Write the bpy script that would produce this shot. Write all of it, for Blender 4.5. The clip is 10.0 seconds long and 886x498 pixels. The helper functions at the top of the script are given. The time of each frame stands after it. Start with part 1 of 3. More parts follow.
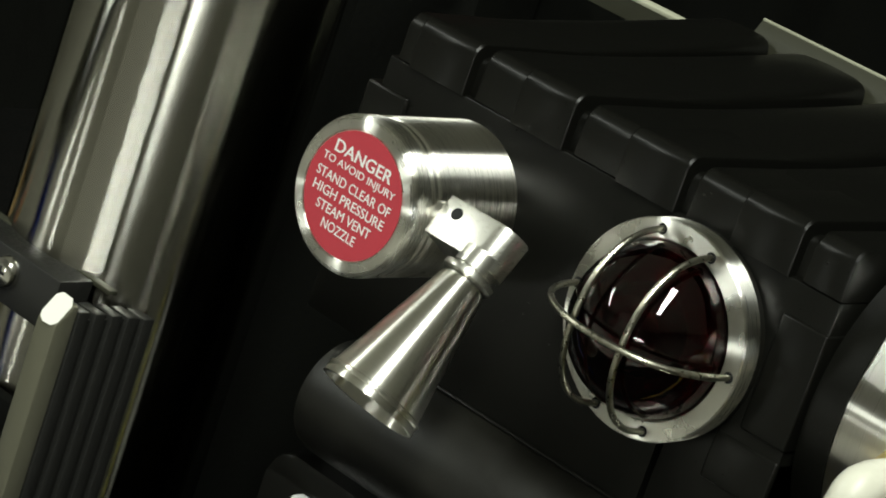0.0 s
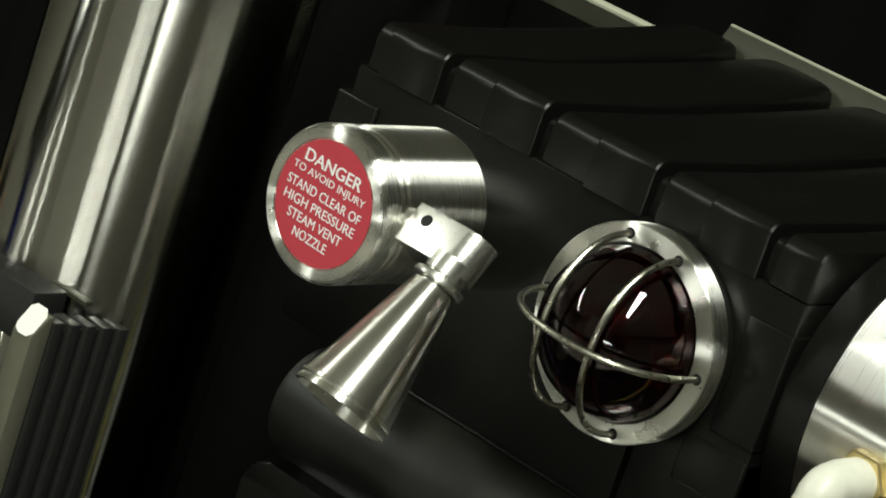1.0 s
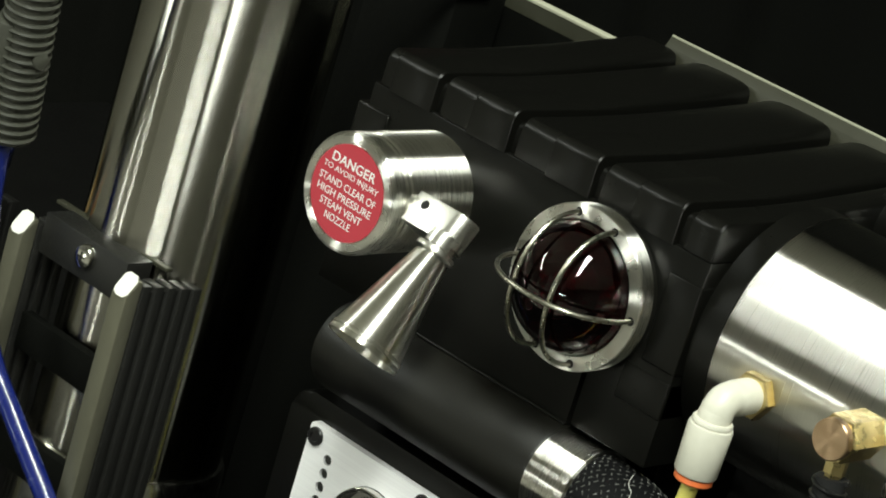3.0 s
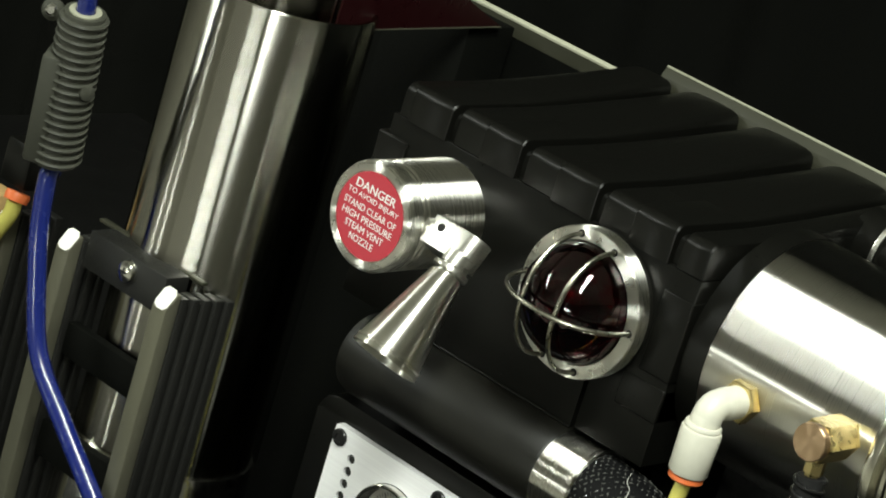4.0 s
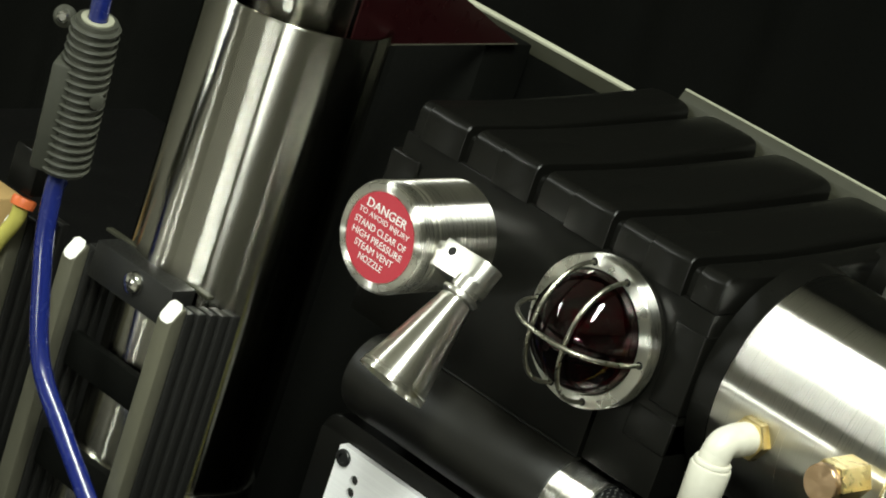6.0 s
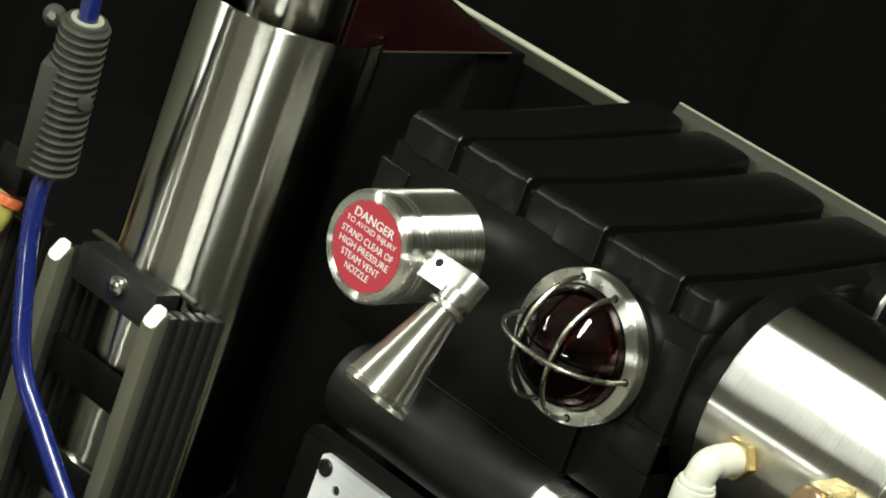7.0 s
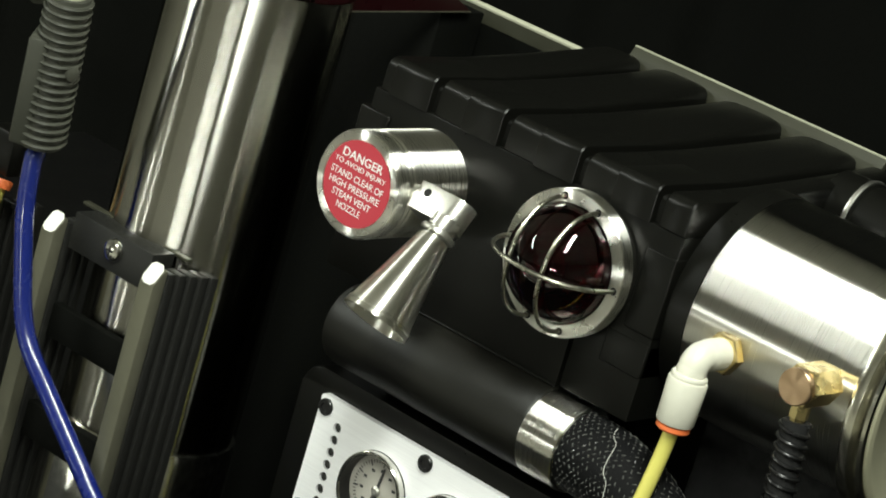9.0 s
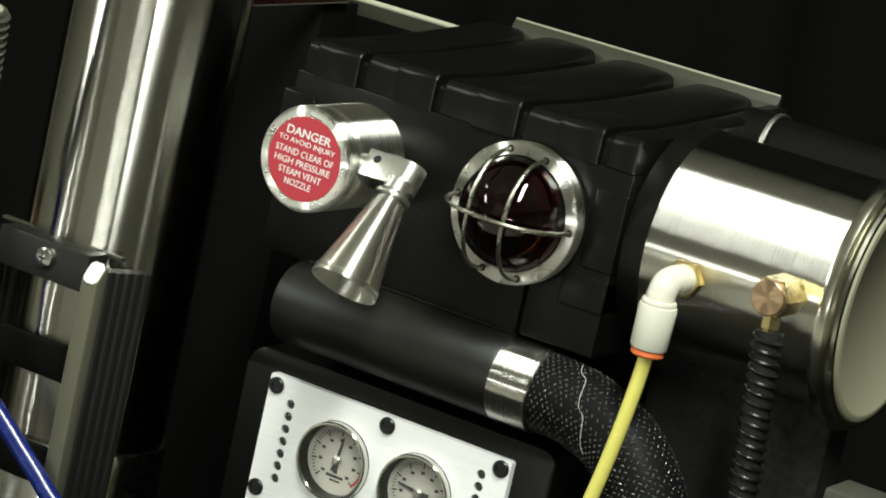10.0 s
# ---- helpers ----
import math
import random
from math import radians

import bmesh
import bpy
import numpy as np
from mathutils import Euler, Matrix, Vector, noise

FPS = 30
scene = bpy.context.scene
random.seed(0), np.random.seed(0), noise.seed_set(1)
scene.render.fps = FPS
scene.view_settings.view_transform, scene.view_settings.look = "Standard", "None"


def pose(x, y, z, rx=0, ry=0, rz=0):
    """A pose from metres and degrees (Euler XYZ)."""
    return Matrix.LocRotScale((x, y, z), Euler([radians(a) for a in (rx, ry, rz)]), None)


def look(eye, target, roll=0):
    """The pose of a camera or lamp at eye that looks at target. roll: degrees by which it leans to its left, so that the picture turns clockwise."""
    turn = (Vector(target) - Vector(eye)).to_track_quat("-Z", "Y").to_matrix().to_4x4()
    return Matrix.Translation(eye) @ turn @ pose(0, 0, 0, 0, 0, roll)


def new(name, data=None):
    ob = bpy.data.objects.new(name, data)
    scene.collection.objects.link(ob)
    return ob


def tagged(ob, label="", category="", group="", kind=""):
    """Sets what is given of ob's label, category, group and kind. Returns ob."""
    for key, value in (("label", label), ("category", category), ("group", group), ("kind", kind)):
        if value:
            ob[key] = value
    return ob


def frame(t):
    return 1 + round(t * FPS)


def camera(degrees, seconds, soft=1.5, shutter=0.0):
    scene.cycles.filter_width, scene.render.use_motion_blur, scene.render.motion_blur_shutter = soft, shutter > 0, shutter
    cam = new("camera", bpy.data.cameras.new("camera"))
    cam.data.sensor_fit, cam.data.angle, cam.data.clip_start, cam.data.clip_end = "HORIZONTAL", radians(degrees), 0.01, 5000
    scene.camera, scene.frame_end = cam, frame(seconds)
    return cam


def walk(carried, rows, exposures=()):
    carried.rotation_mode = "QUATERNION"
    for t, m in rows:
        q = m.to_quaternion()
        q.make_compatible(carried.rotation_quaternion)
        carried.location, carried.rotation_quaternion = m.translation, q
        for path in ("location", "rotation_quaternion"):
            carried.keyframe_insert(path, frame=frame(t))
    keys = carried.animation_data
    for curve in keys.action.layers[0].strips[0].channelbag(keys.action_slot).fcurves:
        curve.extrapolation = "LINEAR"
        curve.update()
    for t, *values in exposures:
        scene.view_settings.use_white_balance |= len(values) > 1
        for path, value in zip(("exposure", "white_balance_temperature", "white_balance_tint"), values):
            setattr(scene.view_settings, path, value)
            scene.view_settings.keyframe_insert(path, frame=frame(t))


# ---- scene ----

# ---------------- camera ----------------
cam = camera(17.00, 10.0, soft=1.9)


def gaze(x, y, z, yaw, pitch, roll):
    """A camera pose from a place in centimetres and yaw, pitch and roll in degrees."""
    return pose(x * 0.01, y * 0.01, z * 0.01) @ pose(0, 0, 0, 0, 0, yaw) @ pose(0, 0, 0, 90 + pitch) @ pose(0, 0, 0, 0, 0, roll)


ROWS = [
    (0, 38.853, -61.133, 20.441, 37.338, -15.821, 19.278),
    (0.5, 39.528, -61.553, 20.574, 37.258, -15.520, 18.821),
    (1, 39.596, -61.385, 20.621, 37.157, -15.513, 18.681),
    (1.5, 39.981, -61.311, 20.523, 37.355, -15.551, 18.205),
    (2, 40.350, -61.111, 20.651, 37.213, -16.389, 18.019),
    (2.2, 40.537, -61.229, 20.816, 37.254, -16.302, 17.639),
    (3.3, 59.205, -84.337, 32.229, 38.166, -17.589, 17.015),
    (3.5, 60.090, -85.818, 32.882, 38.152, -17.491, 16.941),
    (4, 59.222, -85.422, 33.327, 37.961, -17.688, 17.018),
    (4.5, 58.602, -84.634, 33.553, 38.011, -17.871, 17.083),
    (5, 58.277, -84.190, 33.604, 38.044, -18.157, 17.251),
    (5.5, 57.854, -84.254, 33.452, 37.831, -18.237, 18.206),
    (6, 57.568, -84.278, 34.237, 37.980, -18.083, 18.614),
    (7.3, 56.877, -81.905, 34.659, 38.333, -18.420, 20.544),
    (7.5, 59.684, -79.094, 37.155, 40.316, -19.677, 19.761),
    (7.7, 61.419, -77.895, 36.573, 40.856, -19.425, 19.891),
    (8, 63.699, -78.888, 36.064, 41.486, -19.561, 19.792),
    (8.2, 64.498, -79.793, 35.013, 41.508, -19.165, 19.509),
    (8.5, 64.775, -82.072, 33.810, 40.661, -18.255, 18.251),
    (8.8, 62.296, -85.371, 31.718, 38.839, -17.021, 16.356),
    (9, 60.247, -89.854, 29.348, 36.487, -15.682, 16.594),
    (9.2, 59.127, -93.556, 27.850, 34.602, -14.491, 16.303),
    (9.5, 57.319, -97.361, 25.712, 31.632, -12.866, 14.614),
    (9.8, 54.347, -100.667, 23.217, 29.567, -11.995, 13.169),
    (10, 52.382, -102.312, 21.522, 28.523, -11.644, 12.720),
]
walk(cam, [(r[0], gaze(*r[1:])) for r in ROWS], [(0.0, -0.24), (2.2, -0.18), (3.3, 0.05), (7.5, 0.13), (10.0, 0.16)])

# ---------------- light ----------------
world = bpy.data.worlds.new("room_air")
scene.world = world
world.use_nodes = True
world.node_tree.nodes["Background"].inputs["Color"].default_value = (0.9, 0.95, 0.8, 1)
world.node_tree.nodes["Background"].inputs["Strength"].default_value = 0.009
LAMP_COLOUR = (0.945, 1.0, 0.905)


def ceiling_lamp(a, b, width, watts):
    """A long fluorescent tube fitting under the ceiling, from a to b (metres)."""
    a, b = Vector(a), Vector(b)
    lamp = bpy.data.lights.new("tube_light", "AREA")
    lamp.shape, lamp.size, lamp.size_y = "RECTANGLE", (b - a).length, width
    lamp.energy, lamp.color = watts, LAMP_COLOUR
    ob = new("tube_light", lamp)
    along = (b - a).normalized()
    side = Vector((0, 0, 1)).cross(along)
    m = Matrix((along, side, Vector((0, 0, 1)))).transposed().to_4x4()
    ob.matrix_world = Matrix.Translation((a + b) / 2) @ m
    return ob


TUBES = (((0.40, -0.36), (1.22, -2.30), 0.24, 100), ((-2.45, -1.25), (-5.6, -7.0), 0.30, 205))
for a, b, wide, watts in TUBES:
    ceiling_lamp((*a, 1.75), (*b, 1.75), wide, watts)


def low_lamp(at, width, height, watts):
    """An unseen low light facing the machine, placed by its small reflection in the dome."""
    lamp = bpy.data.lights.new("low_light", "AREA")
    lamp.shape, lamp.size, lamp.size_y, lamp.energy, lamp.color = "RECTANGLE", width, height, watts, LAMP_COLOUR
    new("low_light", lamp).matrix_world = look(at, (0, 0, 0))


low_lamp((-1.62, -2.6, -0.60), 0.16, 0.12, 1.4)
# wider than its dome reflection, added width to broaden the column's bright band
low_lamp((0.64, -2.6, -0.20), 0.80, 0.10, 8.0)

# ---------------- materials ----------------


def material(name, colour, rough=0.5, metal=0.0, grain=0.0, scale=300.0, bump=0.0, stretch=(1, 1, 1), aniso=0.0, axis="Z",
             transmission=0.0, ior=1.45, coat=0.0, patch=0.0, spec=0.5):
    """A surface with fine grain, larger patches and slight relief. Scales are per metre."""
    m = bpy.data.materials.new(name)
    m.use_nodes = True
    nt = m.node_tree
    n, l = nt.nodes, nt.links
    p = n["Principled BSDF"]
    p.inputs["Base Color"].default_value = (*colour, 1)
    p.inputs["Roughness"].default_value = rough
    p.inputs["Metallic"].default_value = metal
    p.inputs["IOR"].default_value = ior
    p.inputs["Transmission Weight"].default_value = transmission
    p.inputs["Coat Weight"].default_value = coat
    p.inputs["Specular IOR Level"].default_value = spec
    p.inputs["Anisotropic"].default_value = aniso
    tc = n.new("ShaderNodeTexCoord")
    if aniso:
        tg = n.new("ShaderNodeTangent")
        tg.direction_type, tg.axis = "RADIAL", axis
        l.new(tg.outputs["Tangent"], p.inputs["Tangent"])
        p.inputs["Anisotropic Rotation"].default_value = 0.25
    if grain or bump:
        mp = n.new("ShaderNodeMapping")
        mp.inputs["Scale"].default_value = stretch
        l.new(tc.outputs["Object"], mp.inputs["Vector"])
        fine = n.new("ShaderNodeTexNoise")
        fine.inputs["Scale"].default_value, fine.inputs["Detail"].default_value = scale, 4
        l.new(mp.outputs["Vector"], fine.inputs["Vector"])
        wide = n.new("ShaderNodeTexNoise")
        wide.inputs["Scale"].default_value, wide.inputs["Detail"].default_value = 45.0, 3
        l.new(tc.outputs["Object"], wide.inputs["Vector"])
        add = n.new("ShaderNodeMath")
        add.operation = "MULTIPLY_ADD"
        l.new(wide.outputs["Fac"], add.inputs[0])
        add.inputs[1].default_value = patch
        l.new(fine.outputs["Fac"], add.inputs[2])
        rr = n.new("ShaderNodeMapRange")
        rr.inputs["From Min"].default_value, rr.inputs["From Max"].default_value = 0.3, 0.7 + patch
        rr.inputs["To Min"].default_value, rr.inputs["To Max"].default_value = max(rough * (1 - grain), 0.02), min(rough * (1 + grain), 1)
        l.new(add.outputs[0], rr.inputs["Value"])
        l.new(rr.outputs["Result"], p.inputs["Roughness"])
        mix = n.new("ShaderNodeMix")
        mix.data_type = "RGBA"
        mix.inputs["A"].default_value = (*[c * (1 - 0.5 * grain) for c in colour], 1)
        mix.inputs["B"].default_value = (*[min(c * (1 + 0.5 * grain), 1) for c in colour], 1)
        l.new(add.outputs[0], mix.inputs["Factor"])
        l.new(mix.outputs["Result"], p.inputs["Base Color"])
        if bump:
            bp = n.new("ShaderNodeBump")
            bp.inputs["Strength"].default_value, bp.inputs["Distance"].default_value = bump, 0.0004
            l.new(fine.outputs["Fac"], bp.inputs["Height"])
            l.new(bp.outputs["Normal"], p.inputs["Normal"])
    return m


def brushed(name, colour, rough, stretch, along=0.8, grain=0.12, scale=150.0, patch=0.35, axis="Z", lobe="MULTI_GGX"):
    """Turned or brushed metal: fine grooves round the axis draw each reflection out along it."""
    m = bpy.data.materials.new(name)
    m.use_nodes = True
    n, l = m.node_tree.nodes, m.node_tree.links
    n.remove(n["Principled BSDF"])
    g = n.new("ShaderNodeBsdfAnisotropic")
    g.distribution = lobe
    g.inputs["Anisotropy"].default_value = along
    tg = n.new("ShaderNodeTangent")
    tg.direction_type, tg.axis = "RADIAL", axis
    l.new(tg.outputs["Tangent"], g.inputs["Tangent"])
    tc, mp = n.new("ShaderNodeTexCoord"), n.new("ShaderNodeMapping")
    mp.inputs["Scale"].default_value = stretch
    l.new(tc.outputs["Object"], mp.inputs["Vector"])
    fine, wide = n.new("ShaderNodeTexNoise"), n.new("ShaderNodeTexNoise")
    fine.inputs["Scale"].default_value, fine.inputs["Detail"].default_value = scale, 5
    wide.inputs["Scale"].default_value, wide.inputs["Detail"].default_value = 40.0, 4
    l.new(mp.outputs["Vector"], fine.inputs["Vector"])
    l.new(tc.outputs["Object"], wide.inputs["Vector"])
    add = n.new("ShaderNodeMath")
    add.operation = "MULTIPLY_ADD"
    l.new(wide.outputs["Fac"], add.inputs[0])
    add.inputs[1].default_value = patch
    l.new(fine.outputs["Fac"], add.inputs[2])
    rr = n.new("ShaderNodeMapRange")
    rr.inputs["From Min"].default_value, rr.inputs["From Max"].default_value = 0.35, 0.65 + patch
    rr.inputs["To Min"].default_value, rr.inputs["To Max"].default_value = rough * (1 - grain), rough * (1 + grain)
    l.new(add.outputs[0], rr.inputs["Value"])
    l.new(rr.outputs["Result"], g.inputs["Roughness"])
    mix = n.new("ShaderNodeMix")
    mix.data_type = "RGBA"
    mix.inputs["A"].default_value = (*[c * (1 - grain) for c in colour], 1)
    mix.inputs["B"].default_value = (*[min(c * (1 + grain), 1) for c in colour], 1)
    l.new(add.outputs[0], mix.inputs["Factor"])
    l.new(mix.outputs["Result"], g.inputs["Color"])
    l.new(g.outputs[0], n["Material Output"].inputs["Surface"])
    return m


steel_z = brushed("turned_steel_z", (0.48, 0.468, 0.42), 0.225, (0.03, 0.03, 24), 0.77, 0.07, lobe="BECKMANN")
steel_tank = brushed("brushed_tank_steel", (0.80, 0.785, 0.73), 0.29, (0.03, 0.03, 40), 0.84)
steel_can = brushed("turned_can_steel", (0.76, 0.745, 0.69), 0.28, (0.05, 0.05, 60), 0.82)
steel_bright = material("polished_steel", (0.66, 0.65, 0.60), 0.16, 1, 0.3, 400, 0.03)
steel_satin = material("satin_steel", (0.70, 0.69, 0.64), 0.36, 1, 0.2, 500, 0.08, (1, 1, 12))
alu_sheet = material("brushed_aluminium", (0.92, 0.895, 0.93), 0.42, 0.15, 0.25, 400, 0.1, (0.05, 8, 8), patch=0.5)
mill_alu = material("milled_aluminium", (0.165, 0.16, 0.115), 0.5, 0.6, 0.15, 300, 0.1)
wire_steel = material("cage_wire_steel", (0.27, 0.26, 0.21), 0.32, 1, 0.3, 600, 0.1)
black_abs = material("moulded_black_plastic", (0.0042, 0.0042, 0.0034), 0.30, 0, 0.14, 900, 0.08, patch=0.35, spec=0.22)
black_satin = material("satin_black_plastic", (0.006, 0.0058, 0.0042), 0.43, 0, 0.25, 700, 0.12, patch=0.6, spec=0.4)
black_anod = material("black_anodised_aluminium", (0.015, 0.015, 0.0135), 0.42, 0.1, 0.3, 800, 0.1)
black_screw = material("black_oxide_steel", (0.008, 0.008, 0.008), 0.35, 0, 0.3, 900, 0.1)
# even black; on holes, sockets and slots it stands in for the shade inside
black_void = material("matt_dark", (0.006, 0.006, 0.006), 0.8, 0, 0.2, 300, 0.1)
red_label = material("red_label_film", (0.44, 0.038, 0.055), 0.45, 0, 0.12, 700, 0.05)
white_ink = material("white_print", (0.80, 0.79, 0.78), 0.5, 0, 0.08, 900, 0.02)
red_glass = material("dark_red_glass", (0.27, 0.014, 0.045), 0.02, 0, transmission=1.0, ior=1.5)
red_dim = material("red_lamp_inside", (0.10, 0.02, 0.035), 0.25, 0.3, 0.4, 200, 0.2)
grey_plastic = material("ribbed_grey_plastic", (0.046, 0.047, 0.036), 0.5, 0, 0.2, 500, 0.15, patch=0.4)
blue_tube = material("blue_polyurethane", (0.008, 0.016, 0.13), 0.25, 0, 0.2, 200, 0.03, coat=0.3)
yellow_tube = material("yellow_polyurethane", (0.72, 0.66, 0.16), 0.25, 0, 0.12, 200, 0.03, coat=0.2)
white_plastic = material("ivory_fitting_plastic", (0.64, 0.625, 0.53), 0.38, 0, 0.1, 400, 0.06, patch=0.3)
orange_plastic = material("orange_release_ring", (0.75, 0.17, 0.05), 0.4, 0, 0.15, 400, 0.05)
brass = material("worn_brass", (0.62, 0.50, 0.24), 0.3, 1, 0.4, 300, 0.15, patch=0.6)
copper_face = material("turned_copper_face", (0.52, 0.36, 0.22), 0.38, 1, 0.15, 900, 0.1, (0.1, 1, 1), 0.8, "Y")
cream_disc = material("cream_end_disc", (0.30, 0.29, 0.20), 0.5, 0, 0.1, 300, 0.05, patch=0.3)
dial_paper = material("dial_paper", (0.50, 0.475, 0.42), 0.5, 0, 0.1, 600, 0.02)
dial_ink = material("dial_ink", (0.05, 0.05, 0.05), 0.5, 0, 0.2, 600, 0.02)
braid_black = material("braided_nylon_black", (0.0045, 0.0045, 0.0048), 0.55, 0, 0.4, 1500, 0.2, spec=0.12)
braid_grey = material("braid_grey_thread", (0.085, 0.085, 0.078), 0.28, 0, 0.5, 900, 0.1, spec=0.8)
ring_steel = brushed("faced_steel", (0.74, 0.73, 0.68), 0.28, (1, 1, 30))
steel_horn = brushed("turned_bright_steel", (0.80, 0.785, 0.72), 0.34, (1, 1, 40), 0.62)
satin_bar = material("satin_milled_bar", (0.70, 0.69, 0.64), 0.30, 1.0, 0.12, 500, 0.06, (1, 1, 8))
pale_thread = material("pale_thread", (0.6, 0.6, 0.55), 0.5, 0, 0.3, 900, 0.1)
flange_steel = material("spun_flange_steel", (0.50, 0.485, 0.41), 0.2, 1, 0.25, 300, 0.03, patch=0.4)
tip_white = material("pale_tip", (0.80, 0.79, 0.72), 0.55, 0.2, 0.1, 500, 0.05)
chrome = material("chrome_rim", (0.62, 0.61, 0.57), 0.12, 1, 0.2, 300, 0.02)
black_gloss = material("glossy_black_coating", (0.004, 0.004, 0.004), 0.34, 0, 0.3, 600, 0.08)
lens_dark = material("dark_indicator_lens", (0.03, 0.03, 0.028), 0.15, 0, 0.2, 600, 0.02)
olive_plate = material("olive_grey_plate", (0.034, 0.034, 0.022), 0.5, 0.2, 0.25, 200, 0.1, patch=0.6)
# pale colour, raised to stand for the rear edge's bright reflection
pale_edge = material("bright_pale_edge", (0.36, 0.36, 0.27), 0.5, 0.2, 0.4, 150, 0.2, patch=0.8)
maroon = material("maroon_panel", (0.014, 0.0025, 0.003), 0.3, 0, 0.3, 200, 0.05, patch=0.5)
tan_card = material("tan_board", (0.38, 0.25, 0.10), 0.6, 0, 0.2, 200, 0.1, patch=0.5)
curtain_cloth = material("black_curtain_cloth", (0.0022, 0.0024, 0.0018), 0.95, 0, 0.4, 400, 0.3, patch=0.6, spec=0.08)
table_cloth = material("black_table_cloth", (0.004, 0.004, 0.0035), 0.95, 0, 0.4, 600, 0.3, patch=0.6, spec=0.1)
wall_paint = material("wall_paint", (0.26, 0.255, 0.225), 0.7, 0, 0.1, 60, 0.05, patch=0.4)
pale_wall = material("pale_wall_paint", (0.55, 0.55, 0.48), 0.7, 0, 0.1, 60, 0.05, patch=0.4)
grey_wall = material("grey_wall_paint", (0.30, 0.29, 0.26), 0.7, 0, 0.1, 60, 0.05, patch=0.4)
ceiling_paint = material("ceiling_tile", (0.62, 0.62, 0.56), 0.8, 0, 0.1, 60, 0.1, patch=0.4)
floor_tile = material("floor_tile", (0.34, 0.33, 0.285), 0.25, 0, 0.2, 30, 0.02, patch=0.5)

# ---------------- mesh helpers (centimetres in, metres out) ----------------
CM = 0.01


def make(name, bm, mat, smooth=True, angle=35):
    me = bpy.data.meshes.new(name)
    bmesh.ops.recalc_face_normals(bm, faces=bm.faces)
    bm.to_mesh(me)
    bm.free()
    me.transform(Matrix.Scale(CM, 4))
    me.materials.append(mat)
    if smooth:
        me.shade_smooth()
        me.set_sharp_from_angle(angle=radians(angle))
    return new(name, me)


def part(name, bm, mat, parent, label="", angle=35):
    ob = make(name, bm, mat, angle=angle)
    ob.parent = parent
    if label:
        tagged(ob, label)
    return ob


def part_at(name, bm, mat, parent, origin, axis, label=""):
    """A part built round its own z axis, set at origin (centimetres) with that axis along the given way."""
    ob = part(name, bm, mat, parent, label)
    u, v, w = basis(axis)
    ob.matrix_basis = Matrix.Translation(Vector(origin) * CM) @ Matrix((u, v, w)).transposed().to_4x4()
    return ob


def thing(name, label, category, group="", kind=""):
    return tagged(new(name), label, category, group, kind)


def box(x0, x1, y0, y1, z0, z1, bevel=0.0, seg=2, bm=None):
    bm = bm or bmesh.new()
    vs = bmesh.ops.create_cube(bm, size=1)["verts"]
    for v in vs:
        v.co = Vector((x0 + (v.co.x + 0.5) * (x1 - x0), y0 + (v.co.y + 0.5) * (y1 - y0), z0 + (v.co.z + 0.5) * (z1 - z0)))
    if bevel:
        es = list({e for v in vs for e in v.link_edges})
        bmesh.ops.bevel(bm, geom=es, offset=bevel, segments=seg, profile=0.5, affect="EDGES")
    return bm


def basis(axis):
    w = Vector(axis).normalized()
    u = w.orthogonal().normalized()
    if abs(w.z) < 0.99:
        u = Vector((0, 0, 1)).cross(w).normalized()
    return u, w.cross(u), w


def lathe(origin, axis, profile, seg=64, bm=None, closed=False):
    """Turns (radius, distance along the axis) points round the axis. A radius of 0 closes the end."""
    bm = bm or bmesh.new()
    u, v, w = basis(axis)
    o = Vector(origin)
    rings = []
    for r, h in profile:
        if r <= 1e-6:
            rings.append([bm.verts.new(o + w * h)])
        else:
            rings.append([bm.verts.new(o + w * h + (u * math.cos(2 * math.pi * k / seg) + v * math.sin(2 * math.pi * k / seg)) * r) for k in range(seg)])
    pairs = list(zip(rings, rings[1:])) + ([(rings[-1], rings[0])] if closed else [])
    for a, b in pairs:
        for k in range(seg):
            j = (k + 1) % seg
            if len(a) == 1 and len(b) > 1:
                bm.faces.new((a[0], b[k], b[j]))
            elif len(b) == 1 and len(a) > 1:
                bm.faces.new((a[k], a[j], b[0]))
            elif len(a) > 1:
                bm.faces.new((a[k], a[j], b[j], b[k]))
    return bm


def smooth_path(points, n):
    """Catmull-Rom through the points, n steps a stretch."""
    p = [Vector(q) for q in points]
    p = [2 * p[0] - p[1]] + p + [2 * p[-1] - p[-2]]
    out = []
    for i in range(1, len(p) - 2):
        for k in range(n):
            t = k / n
            a, b, c, d = p[i - 1 : i + 3]
            out.append(0.5 * (2 * b + (c - a) * t + (2 * a - 5 * b + 4 * c - d) * t * t + (3 * b - a - 3 * c + d) * t ** 3))
    return out + [p[-2]]


def sweep(path, r, seg=12, bm=None, cap=True):
    """A round bar along a path; r is a number or a function of 0..1."""
    bm = bm or bmesh.new()
    rings, u = [], None
    for i, q in enumerate(path):
        t = (path[min(i + 1, len(path) - 1)] - path[max(i - 1, 0)]).normalized()
        u = t.orthogonal().normalized() if u is None else (u - t * u.dot(t)).normalized()
        v = t.cross(u)
        rr = r(i / (len(path) - 1)) if callable(r) else r
        rings.append([bm.verts.new(q + (u * math.cos(2 * math.pi * k / seg) + v * math.sin(2 * math.pi * k / seg)) * rr) for k in range(seg)])
    for a, b in zip(rings, rings[1:]):
        for k in range(seg):
            bm.faces.new((a[k], a[(k + 1) % seg], b[(k + 1) % seg], b[k]))
    if cap:
        bm.faces.new(rings[0][::-1])
        bm.faces.new(rings[-1])
    return bm


